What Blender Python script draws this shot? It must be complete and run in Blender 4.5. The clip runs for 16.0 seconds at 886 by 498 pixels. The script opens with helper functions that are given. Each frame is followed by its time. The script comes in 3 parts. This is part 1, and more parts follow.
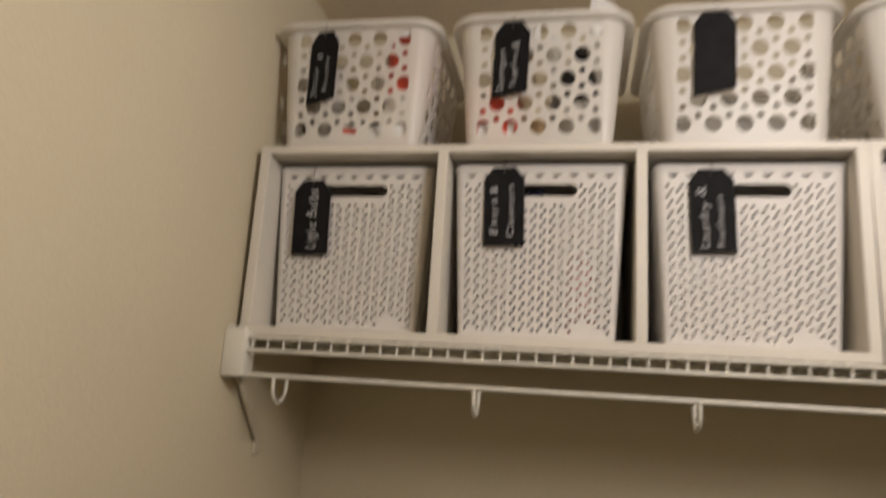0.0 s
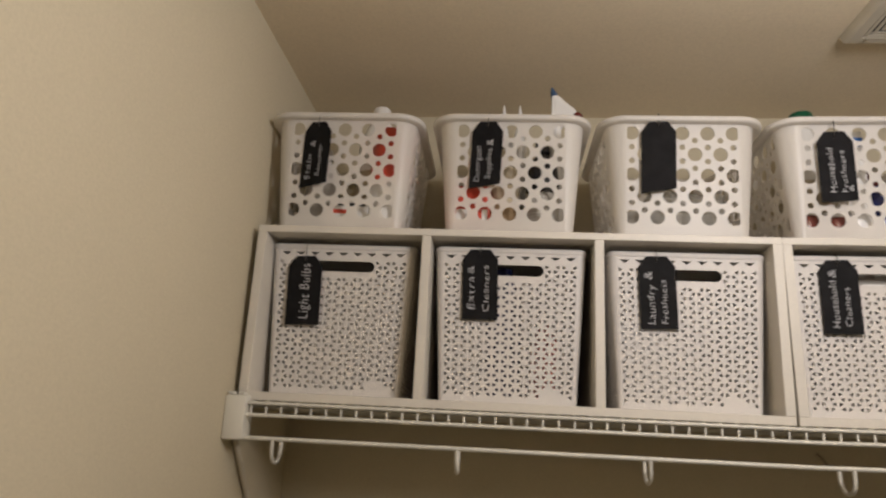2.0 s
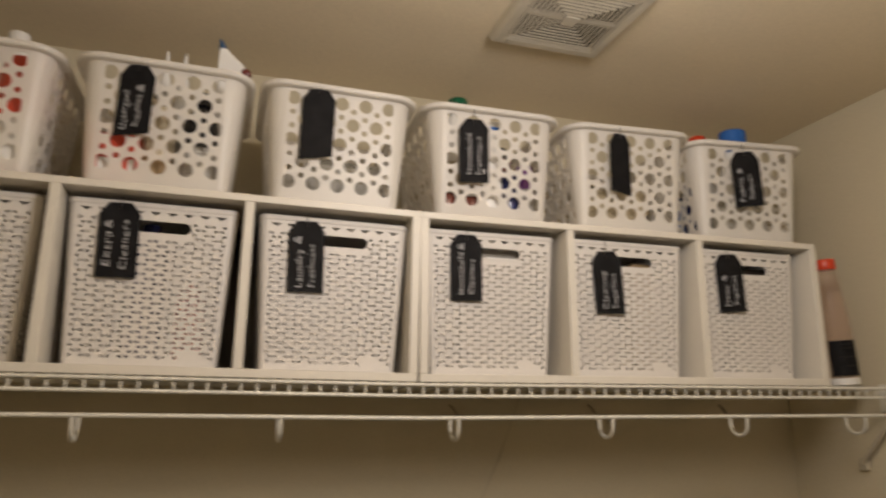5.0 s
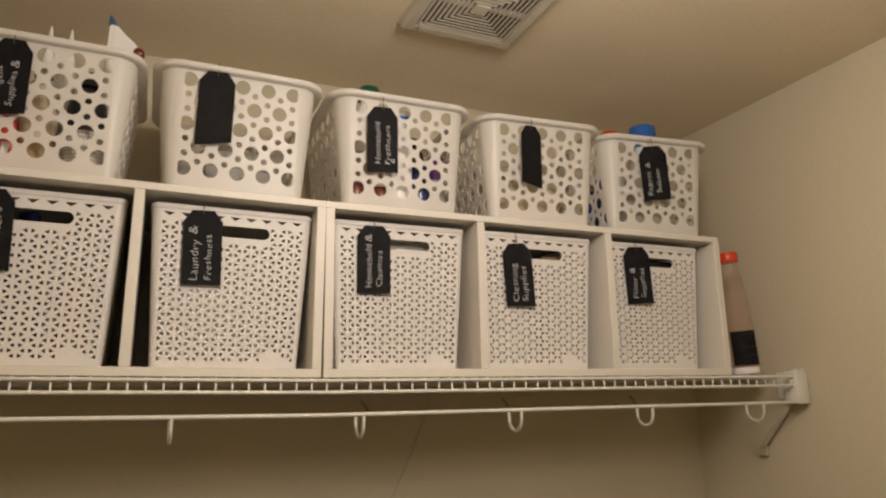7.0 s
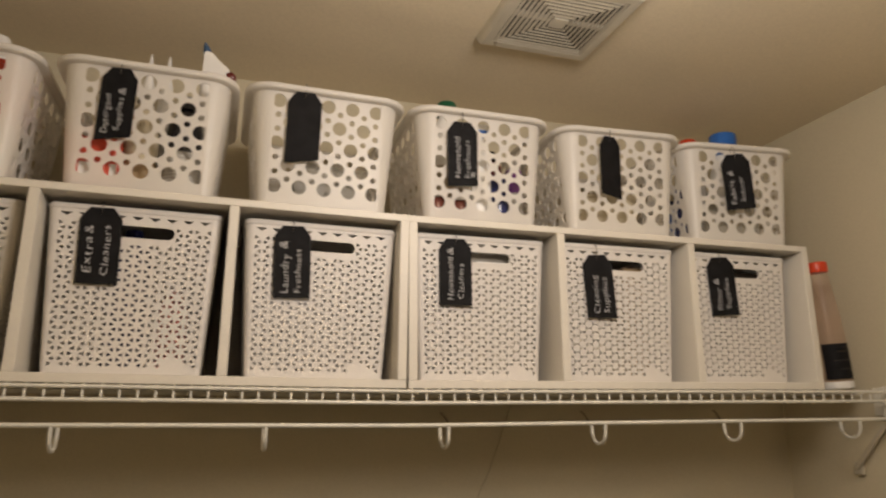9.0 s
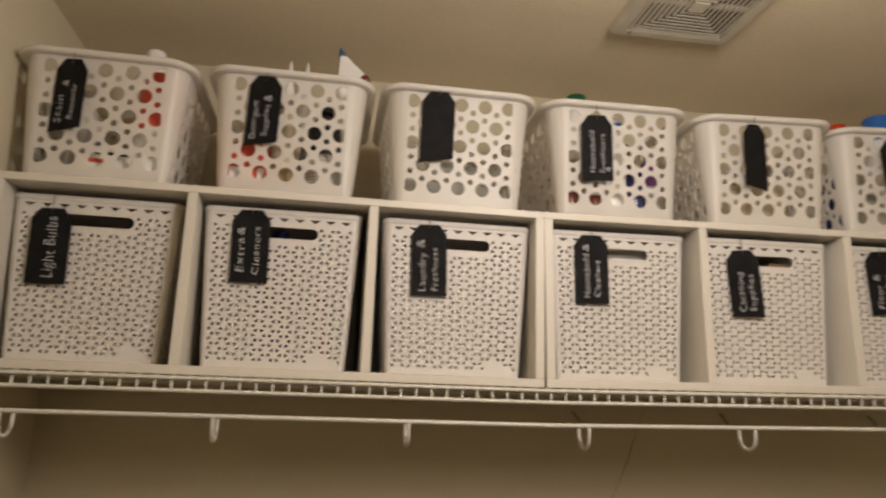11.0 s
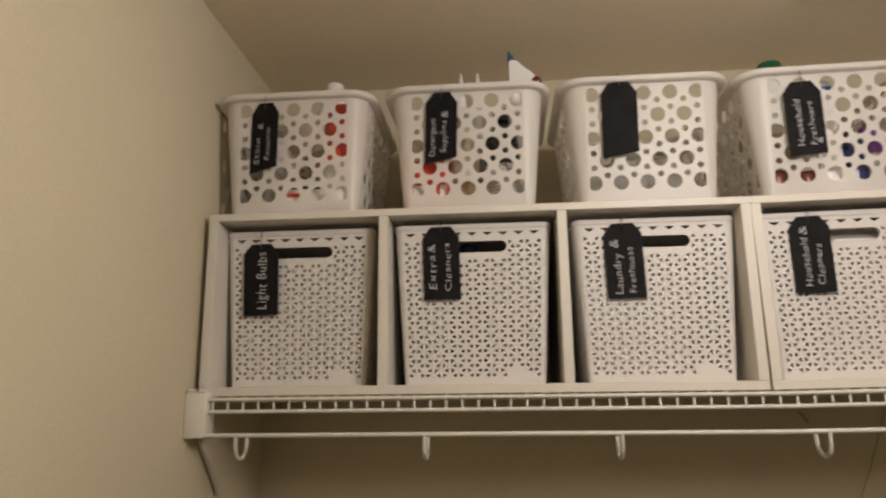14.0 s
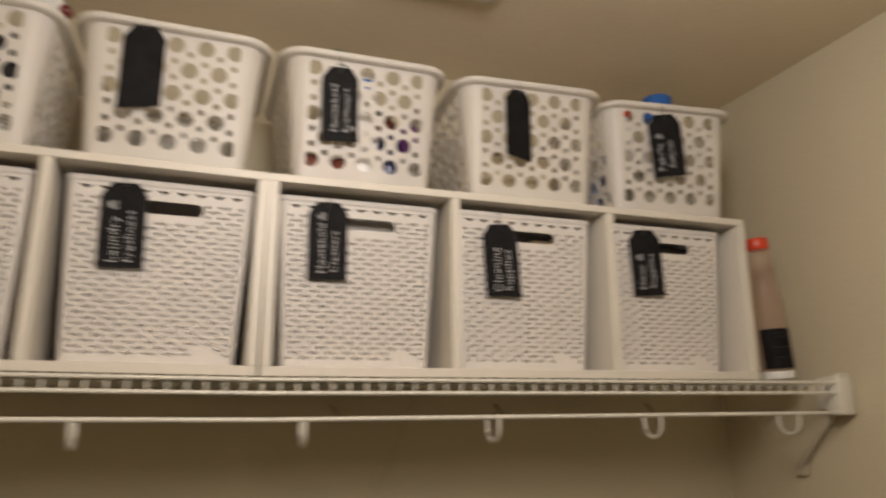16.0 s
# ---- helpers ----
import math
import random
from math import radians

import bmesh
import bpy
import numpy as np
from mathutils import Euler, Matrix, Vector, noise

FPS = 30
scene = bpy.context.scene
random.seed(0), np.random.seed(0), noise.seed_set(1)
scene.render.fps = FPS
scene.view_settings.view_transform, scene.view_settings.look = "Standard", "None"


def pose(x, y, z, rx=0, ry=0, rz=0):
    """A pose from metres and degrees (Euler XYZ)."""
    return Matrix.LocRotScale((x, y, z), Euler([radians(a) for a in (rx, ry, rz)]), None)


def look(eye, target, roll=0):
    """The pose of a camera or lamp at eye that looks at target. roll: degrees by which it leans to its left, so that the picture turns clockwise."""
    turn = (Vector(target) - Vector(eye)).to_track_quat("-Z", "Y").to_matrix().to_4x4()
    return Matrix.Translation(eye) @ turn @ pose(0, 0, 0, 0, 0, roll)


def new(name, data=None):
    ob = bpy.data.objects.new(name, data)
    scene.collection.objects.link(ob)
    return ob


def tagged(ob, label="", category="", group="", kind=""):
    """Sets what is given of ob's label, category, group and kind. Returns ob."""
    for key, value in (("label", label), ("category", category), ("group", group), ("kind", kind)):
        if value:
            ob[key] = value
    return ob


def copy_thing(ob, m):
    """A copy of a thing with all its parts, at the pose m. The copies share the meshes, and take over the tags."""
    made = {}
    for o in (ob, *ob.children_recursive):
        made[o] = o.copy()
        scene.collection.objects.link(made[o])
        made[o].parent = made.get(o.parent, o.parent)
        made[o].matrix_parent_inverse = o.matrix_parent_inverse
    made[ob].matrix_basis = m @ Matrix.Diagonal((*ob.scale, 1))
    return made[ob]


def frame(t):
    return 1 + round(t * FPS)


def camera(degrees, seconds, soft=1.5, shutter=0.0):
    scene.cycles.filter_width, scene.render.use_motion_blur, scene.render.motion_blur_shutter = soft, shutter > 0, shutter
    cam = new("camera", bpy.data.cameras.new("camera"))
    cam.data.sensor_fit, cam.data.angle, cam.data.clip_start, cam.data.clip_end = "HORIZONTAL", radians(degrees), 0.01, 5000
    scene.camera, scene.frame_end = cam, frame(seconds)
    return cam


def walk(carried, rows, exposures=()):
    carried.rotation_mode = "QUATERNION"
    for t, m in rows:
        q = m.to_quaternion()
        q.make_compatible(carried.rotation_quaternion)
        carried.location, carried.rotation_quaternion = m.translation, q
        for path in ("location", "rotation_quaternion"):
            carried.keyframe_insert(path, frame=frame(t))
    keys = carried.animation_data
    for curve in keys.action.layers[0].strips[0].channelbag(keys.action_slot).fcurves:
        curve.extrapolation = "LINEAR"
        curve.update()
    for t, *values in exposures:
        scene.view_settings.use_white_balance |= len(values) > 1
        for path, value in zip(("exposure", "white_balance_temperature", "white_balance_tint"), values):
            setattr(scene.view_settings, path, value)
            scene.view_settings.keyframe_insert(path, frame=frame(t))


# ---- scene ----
cam = camera(65.5, 16.0, soft=2.2, shutter=0.95)
PATH = [
    (0, (0.521, -0.998, 1.639), (0.13, 0.915, 2.072), 3.3),
    (0.5, (0.49, -1.095, 1.661), (0.225, 0.807, 2.218), 3.1),
    (1, (0.452, -1.147, 1.675), (0.238, 0.748, 2.28), 2.9),
    (1.5, (0.443, -1.168, 1.684), (0.287, 0.765, 2.176), 0.0),
    (2, (0.445, -1.161, 1.675), (0.268, 0.759, 2.206), 2.6),
    (2.5, (0.468, -1.159, 1.671), (0.396, 0.766, 2.208), 2.4),
    (3, (0.502, -1.168, 1.672), (0.571, 0.763, 2.186), 1.6),
    (3.5, (0.532, -1.175, 1.674), (0.76, 0.75, 2.166), 1.6),
    (4, (0.561, -1.178, 1.68), (0.909, 0.734, 2.151), 0.9),
    (4.5, (0.57, -1.178, 1.682), (1.025, 0.715, 2.14), 0.3),
    (5, (0.589, -1.185, 1.682), (1.166, 0.68, 2.12), 0.5),
    (5.2, (0.61, -1.189, 1.68), (1.216, 0.667, 2.115), 0.6),
    (7.3, (0.639, -1.166, 1.679), (1.411, 0.628, 2.108), -0.8),
    (7.5, (0.637, -1.168, 1.681), (1.388, 0.636, 2.106), -0.6),
    (8, (0.631, -1.168, 1.679), (1.334, 0.652, 2.118), -0.7),
    (8.5, (0.618, -1.17, 1.677), (1.269, 0.666, 2.133), -0.4),
    (11, (0.548, -1.148, 1.684), (0.854, 0.778, 2.129), 1.4),
    (11.5, (0.537, -1.143, 1.701), (0.744, 0.802, 2.119), 1.9),
    (12, (0.523, -1.129, 1.696), (0.637, 0.824, 2.111), 1.6),
    (12.5, (0.512, -1.122, 1.698), (0.542, 0.831, 2.126), 1.2),
    (13, (0.496, -1.12, 1.721), (0.421, 0.838, 2.122), -0.5),
    (13.5, (0.488, -1.12, 1.719), (0.324, 0.83, 2.13), -0.6),
    (14, (0.506, -1.12, 1.709), (0.338, 0.825, 2.143), -1.0),
    (14.5, (0.565, -1.103, 1.693), (0.55, 0.842, 2.16), -1.8),
    (15, (0.644, -1.096, 1.729), (0.923, 0.842, 2.134), -1.3),
    (15.5, (0.726, -1.07, 1.697), (1.227, 0.82, 2.118), -1.1),
    (16, (0.834, -1.044, 1.672), (1.473, 0.796, 2.125), -0.0),
]
EXPOSURES = [(0, 0.20, 5980, 10), (1, 0.06, 5900, 10), (2, 0.07, 5880, 10), (4, 0.07, 6200, 10), (5, 0.05, 6350, 10), (7.5, 0.07, 6600, 10), (8.5, 0.07, 6600, 10), (11, 0.06, 6450, 10), (13, 0.08, 6150, 10), (15, 0.01, 6150, 10), (16, 0.06, 6320, 10)]
walk(cam, [(t, look(eye, target, roll)) for t, eye, target, roll in PATH], EXPOSURES)

# ---- world, light and exposure ----
SHELF_Z = 1.7185
TOP_H = 0.3105
CEIL = 2.42
X_LEFT, X_RIGHT, Y_BACK, Y_FRONT = -0.012, 2.034, 0.345, -1.95

world = bpy.data.worlds.new("world")
scene.world = world
world.use_nodes = True
world.node_tree.nodes["Background"].inputs[0].default_value = (1.0, 0.86, 0.66, 1)
world.node_tree.nodes["Background"].inputs[1].default_value = 0.02


def lamp(name, place, watts, radius, colour):
    data = bpy.data.lights.new(name, "POINT")
    data.energy, data.shadow_soft_size, data.color = watts, radius, colour
    ob = new(name, data)
    ob.location = place
    return ob


lamp("ceiling_bulb", (0.99, -0.87, 2.215), 22.0, 0.13, (1.0, 0.89, 0.81))


# ---- materials ----
def material(name, colour, rough=0.5, metal=0.0, spots=0.06, spot_size=9.0, grain=0.0, grain_size=300.0,
             translucent=0.0, sheen=0.5, alpha=0.0, bump_low=0.0, low_size=20.0, per_object=0.0):
    """A painted, moulded or printed surface: two scales of tone, a fine grain and a slow waviness."""
    m = bpy.data.materials.new(name)
    m.use_nodes = True
    t = m.node_tree
    n, l = t.nodes, t.links
    b = n["Principled BSDF"]
    b.inputs["Roughness"].default_value = rough
    b.inputs["Metallic"].default_value = metal
    b.inputs["Specular IOR Level"].default_value = sheen
    pos = n.new("ShaderNodeNewGeometry")
    big = n.new("ShaderNodeTexNoise")
    big.inputs["Scale"].default_value, big.inputs["Detail"].default_value = spot_size, 4
    fine = n.new("ShaderNodeTexNoise")
    fine.inputs["Scale"].default_value, fine.inputs["Detail"].default_value = grain_size, 3
    l.new(pos.outputs["Position"], big.inputs["Vector"])
    l.new(pos.outputs["Position"], fine.inputs["Vector"])
    mix = n.new("ShaderNodeMix")
    mix.data_type = "RGBA"
    lo = [max(0.0, c * (1 - spots * 1.6)) for c in colour]
    hi = [min(1.0, c * (1 + spots)) for c in colour]
    mix.inputs[6].default_value, mix.inputs[7].default_value = (*lo, 1), (*hi, 1)
    l.new(big.outputs[0], mix.inputs[0])
    out = mix.outputs[2]
    if grain:
        g = n.new("ShaderNodeMix")
        g.data_type, g.blend_type = "RGBA", "MULTIPLY"
        g.inputs[0].default_value = 0.16
        l.new(out, g.inputs[6])
        l.new(fine.outputs[1], g.inputs[7])
        sat = n.new("ShaderNodeHueSaturation")
        sat.inputs["Saturation"].default_value = 0.0
        sat.inputs["Value"].default_value = 1.9
        l.new(fine.outputs[1], sat.inputs["Color"])
        l.new(sat.outputs[0], g.inputs[7])
        out = g.outputs[2]
    if per_object:
        info = n.new("ShaderNodeObjectInfo")
        hv = n.new("ShaderNodeHueSaturation")
        mp = n.new("ShaderNodeMapRange")
        mp.inputs[3].default_value, mp.inputs[4].default_value = 1 - per_object, 1 + per_object
        l.new(info.outputs["Random"], mp.inputs[0])
        l.new(mp.outputs[0], hv.inputs["Value"])
        l.new(out, hv.inputs["Color"])
        out = hv.outputs[0]
    l.new(out, b.inputs["Base Color"])
    if grain or bump_low:
        wave = n.new("ShaderNodeTexNoise")
        wave.inputs["Scale"].default_value, wave.inputs["Detail"].default_value = low_size, 2
        l.new(pos.outputs["Position"], wave.inputs["Vector"])
        b1 = n.new("ShaderNodeBump")
        b1.inputs["Strength"].default_value, b1.inputs["Distance"].default_value = bump_low, 0.004
        l.new(wave.outputs[0], b1.inputs["Height"])
        b2 = n.new("ShaderNodeBump")
        b2.inputs["Strength"].default_value, b2.inputs["Distance"].default_value = grain, 0.001
        l.new(fine.outputs[0], b2.inputs["Height"])
        l.new(b1.outputs[0], b2.inputs["Normal"])
        l.new(b2.outputs[0], b.inputs["Normal"])
    if translucent:
        tr = n.new("ShaderNodeBsdfTranslucent")
        l.new(out, tr.inputs["Color"])
        ms = n.new("ShaderNodeMixShader")
        ms.inputs[0].default_value = translucent
        l.new(b.outputs[0], ms.inputs[1])
        l.new(tr.outputs[0], ms.inputs[2])
        l.new(ms.outputs[0], n["Material Output"].inputs[0])
    if alpha:
        clear = n.new("ShaderNodeBsdfTransparent")
        clear.inputs[0].default_value = (*[min(1.0, 0.80 + 0.2 * c) for c in colour], 1)
        ms = n.new("ShaderNodeMixShader")
        ms.inputs[0].default_value = alpha
        l.new(b.outputs[0], ms.inputs[1])
        l.new(clear.outputs[0], ms.inputs[2])
        l.new(ms.outputs[0], n["Material Output"].inputs[0])
    return m


M_WALL = material("wall_paint", (0.58, 0.52, 0.38), 0.75, spots=0.05, spot_size=2.5, grain=0.16, grain_size=220, bump_low=0.25, low_size=28, sheen=0.25)
M_CEIL = material("ceiling_paint", (0.79, 0.69, 0.515), 0.85, spots=0.05, spot_size=3, grain=0.10, grain_size=160, bump_low=0.16, low_size=35, sheen=0.15)
# unseen wall behind the camera; its brown is set by the bounce wanted
M_FRONT = material("low_bounce_wall", (0.28, 0.235, 0.165), 0.7, spots=0.05, spot_size=2.5, grain=0.3, grain_size=220)
# floor out of view, made this dark so little light bounces under the shelf
M_FLOOR = material("low_bounce_floor", (0.085, 0.073, 0.056), 0.5, spots=0.2, spot_size=6, grain=0.2, grain_size=90)
M_LAMINATE = material("white_laminate", (0.635, 0.60, 0.53), 0.45, spots=0.03, spot_size=14, grain=0.05, grain_size=400)
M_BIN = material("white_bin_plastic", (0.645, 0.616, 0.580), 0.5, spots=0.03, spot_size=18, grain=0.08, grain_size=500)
M_BASKET = material("white_basket_plastic", (0.87, 0.84, 0.79), 0.38, spots=0.03, spot_size=12, translucent=0.40)
M_WIRE = material("white_vinyl_wire", (0.65, 0.63, 0.56), 0.4, spots=0.08, spot_size=30)
M_BRACKET = material("white_bracket_plastic", (0.72, 0.70, 0.62), 0.45, spots=0.05, spot_size=40)
# duller than M_BRACKET: the shelf's shade is put into the brace colour
M_BRACE = material("shaded_brace_paint", (0.56, 0.51, 0.40), 0.6, spots=0.06, spot_size=40)
M_VENT = material("white_vent_plastic", (0.62, 0.57, 0.46), 0.5, spots=0.08, spot_size=25)
M_DARK = material("hollow_shade", (0.03, 0.026, 0.02), 0.8)
M_BOARD = material("black_chalkboard", (0.0095, 0.0090, 0.0100), 0.7, spots=0.6, spot_size=40, grain=0.1, grain_size=700, sheen=0.16)
M_CHALK = material("white_chalk", (0.58, 0.58, 0.59), 0.9, spots=0.25, spot_size=260)
M_HOOK = material("dark_steel_wire", (0.12, 0.11, 0.10), 0.4, metal=0.8)
M_STUB = material("dull_stub", (0.34, 0.285, 0.20), 0.6)
M_LINE = material("faint_brown_line", (0.50, 0.445, 0.32), 0.8)
M_SCREW = material("screw_metal", (0.8, 0.78, 0.72), 0.25, metal=1.0)


def plain(name, colour, rough=0.35, **more):
    return material(name, colour, rough, spots=0.1, spot_size=25, **more)


M_RED = plain("red_plastic", (0.58, 0.07, 0.035))
M_DARKRED = plain("dark_red_plastic", (0.128, 0.017, 0.012))
M_STEELBLUE = plain("dull_blue_plastic", (0.05, 0.10, 0.19))
M_ORANGE = plain("orange_red_plastic", (0.624, 0.055, 0.016))
M_PINK = plain("pink_plastic", (0.75, 0.22, 0.18))
M_BLUE = plain("blue_plastic", (0.024, 0.128, 0.440))
M_NAVY = plain("navy_plastic", (0.02, 0.025, 0.10), 0.25)
M_PURPLE = plain("purple_plastic", (0.16, 0.04, 0.20), 0.25)
M_UMBER = plain("dark_brown_card", (0.035, 0.026, 0.020), 0.6)
M_BROWN = plain("brown_wax", (0.13, 0.03, 0.018), 0.2)
M_GREEN = plain("green_plastic", (0.007, 0.098, 0.045), 0.3)
M_BLACK = plain("black_plastic", (0.012, 0.012, 0.015), 0.25)
M_WHITE = plain("white_plastic", (0.78, 0.77, 0.74), 0.35)
M_GREY = plain("grey_plastic", (0.36, 0.34, 0.30), 0.35)
M_BEIGE = plain("beige_card", (0.52, 0.45, 0.32), 0.8)
M_TAN = plain("tan_card", (0.38, 0.27, 0.15), 0.8)
M_CLEAR = plain("clear_film", (0.75, 0.75, 0.72), 0.08, alpha=0.72, sheen=0.9)
M_CLEARP = plain("clear_pink_plastic", (0.78, 0.56, 0.44), 0.28, alpha=0.86, sheen=0.5)


# ---- mesh helpers ----
def obj(name, bm, mat, parent=None, label="", smooth=False, angle=0.6):
    me = bpy.data.meshes.new(name)
    bmesh.ops.recalc_face_normals(bm, faces=bm.faces) if smooth is None else None
    bm.to_mesh(me)
    bm.free()
    me.materials.append(mat)
    if smooth:
        me.polygons.foreach_set("use_smooth", [True] * len(me.polygons))
        me.set_sharp_from_angle(angle=angle)
    ob = new(name, me)
    if parent is not None:
        ob.parent = parent
    if label:
        ob["label"] = label
    return ob


def part(name, bm, mat, parent, label="", smooth=False, angle=0.6):
    return obj(name, bm, mat, parent, label, smooth, angle)


def thing(name, label, category, group="", m=None):
    ob = new(name)
    ob.empty_display_size = 0.05
    tagged(ob, label, category, group)
    if m is not None:
        ob.matrix_basis = m
    return ob


def box(bm, x0, x1, y0, y1, z0, z1, bevel=0.0, seg=2):
    g = bmesh.ops.create_cube(bm, size=1.0, matrix=Matrix.Translation(((x0 + x1) / 2, (y0 + y1) / 2, (z0 + z1) / 2)) @ Matrix.Diagonal((x1 - x0, y1 - y0, z1 - z0, 1)))
    if bevel:
        es = list({e for v in g["verts"] for e in v.link_edges})
        bmesh.ops.bevel(bm, geom=es, offset=bevel, segments=seg, affect="EDGES", profile=0.5)
    return bm


def boxed(*a, **k):
    return box(bmesh.new(), *a, **k)


def tube(bm, pts, r, sides=8, cap=True):
    """A round wire along a list of places."""
    pts = [Vector(p) for p in pts]
    rings = []
    up = None
    for i, p in enumerate(pts):
        d = (pts[min(i + 1, len(pts) - 1)] - pts[max(i - 1, 0)]).normalized()
        if up is None:
            up = Vector((0, 0, 1)) if abs(d.z) < 0.9 else Vector((1, 0, 0))
        side = d.cross(up).normalized()
        up = side.cross(d).normalized()
        rings.append([bm.verts.new(p + r * (math.cos(a) * side + math.sin(a) * up)) for a in (2 * math.pi * k / sides for k in range(sides))])
    for a, b in zip(rings, rings[1:]):
        for k in range(sides):
            bm.faces.new((a[k], a[(k + 1) % sides], b[(k + 1) % sides], b[k]))
    if cap:
        bm.faces.new(rings[0][::-1])
        bm.faces.new(rings[-1])
    return bm


def lathe(profile, seg=28, sx=1.0, sy=1.0, bm=None, centre=(0, 0, 0)):
    """A turned body from (radius, height) pairs, closed at both ends; sx and sy squash it."""
    bm = bm or bmesh.new()
    rings = []
    for r, z in profile:
        rings.append([bm.verts.new((centre[0] + sx * r * math.cos(2 * math.pi * k / seg), centre[1] + sy * r * math.sin(2 * math.pi * k / seg), centre[2] + z)) for k in range(seg)])
    for a, b in zip(rings, rings[1:]):
        for k in range(seg):
            bm.faces.new((a[k], a[(k + 1) % seg], b[(k + 1) % seg], b[k]))
    bm.faces.new(rings[0][::-1])
    bm.faces.new(rings[-1])
    return bm


def sag(x):
    """The wire shelf hangs a little lower in its middle, where the two cabinets meet."""
    return 0.006 * (1 - x / 0.911) if x < 0.913 else 0.007 * (x - 0.913) / 0.913


def seated(x, y, z, rz=0.0):
    """A pose on the sagging shelf line, tipped with it."""
    slope = -0.006 / 0.911 if x < 0.913 else 0.007 / 0.913
    return Matrix.Translation((x, y, z + sag(x))) @ Matrix.Rotation(-math.atan(slope), 4, "Y") @ Matrix.Rotation(radians(rz), 4, "Z")


# ---- the room ----
W = 0.1


def structure(name, bm, mat, label, category):
    return tagged(obj(name, bm, mat), label, category, kind="structure")


structure("floor", boxed(X_LEFT - W, X_RIGHT + W, Y_FRONT - W, Y_BACK + W, -0.1, 0.0), M_FLOOR, "unseen brown vinyl floor of the laundry closet, darkened to limit bounced light", "floor")
structure("wall_back", boxed(X_LEFT - W, X_RIGHT + W, Y_BACK, Y_BACK + W, 0.0, CEIL), M_WALL, "khaki beige painted wall behind the shelf", "wall")
structure("wall_left", boxed(X_LEFT - W, X_LEFT, Y_FRONT, Y_BACK, 0.0, CEIL), M_WALL, "khaki beige painted side wall", "wall")
side = boxed(0, W, Y_FRONT, Y_BACK, 0.0, CEIL)
for v in side.verts:
    v.co.x += X_RIGHT + 0.012 * v.co.y  # this wall is a little out of square
structure("wall_right", side, M_WALL, "khaki beige painted side wall", "wall")
structure("wall_front", boxed(X_LEFT - W, X_RIGHT + W, Y_FRONT - W, Y_FRONT, 0.0, CEIL), M_FRONT, "plain unseen wall facing the shelf, brown to limit bounced light", "wall")
structure("ceiling", boxed(X_LEFT - W, X_RIGHT + W, Y_FRONT - W, Y_BACK + W, CEIL, CEIL + 0.1), M_CEIL, "khaki beige painted ceiling with a light roller texture", "ceiling")


# ---- ceiling vent ----
def ceiling_vent():
    cx, cy, z = 1.174, -0.111, CEIL
    v = thing("ceiling_vent", "square off-white plastic exhaust fan grille with concentric louvres on the ceiling", "vent", m=pose(cx, cy, z))
    o, i, d = 0.122, 0.097, 0.018
    bm = bmesh.new()
    rings = []
    for h, zz in ((o, 0.0), (o, -0.005), (o - 0.003, -0.013), (o - 0.008, -d), (i, -d), (i, -0.004)):
        rings.append([bm.verts.new((sx * h, sy * h, zz)) for sx, sy in ((-1, -1), (1, -1), (1, 1), (-1, 1))])
    for a, b in zip(rings, rings[1:]):
        for k in range(4):
            bm.faces.new((a[k], b[k], b[(k + 1) % 4], a[(k + 1) % 4]))
    part("frame", bm, M_VENT, v)
    # flat near-black sheet that paints the shade between the louvres
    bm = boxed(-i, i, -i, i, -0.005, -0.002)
    part("backing", bm, M_DARK, v, "dark sheet painted as the shade behind the louvres")
    for k in range(8):
        h = 0.0945 - 0.0099 * k
        for q in range(4):
            bm = bmesh.new()
            w = 0.0050
            pr = [(-h, h, -d + 0.001), (h, h, -d + 0.001), (h - w, h - w, -d), (-h + w, h - w, -d)]
            vs = [bm.verts.new(p) for p in pr]
            vb = [bm.verts.new((p[0], p[1], p[2] + 0.0016)) for p in pr]
            bm.faces.new(vs)
            for a in range(4):
                bm.faces.new((vs[a], vs[(a + 1) % 4], vb[(a + 1) % 4], vb[a]))
            bm.transform(Matrix.Rotation(math.pi / 2 * q, 4, "Z"))
            part("slat", bm, M_VENT, v)
    part("centre_plate", boxed(-0.0155, 0.0155, -0.0155, 0.0155, -d - 0.001, -d + 0.004, bevel=0.001), M_VENT, v)
    for s in (-1, 1):
        part("rib", boxed(min(s * 0.016, s * 0.095), max(s * 0.016, s * 0.095), -0.004, 0.004, -d + 0.0035, -0.006), M_VENT, v)
    part("screw", lathe([(0.0005, -d - 0.004), (0.0038, -d - 0.003), (0.0038, -d)], 10, centre=(-0.089, 0.100, 0)), M_SCREW, v, "bright metal screw head")


ceiling_vent()


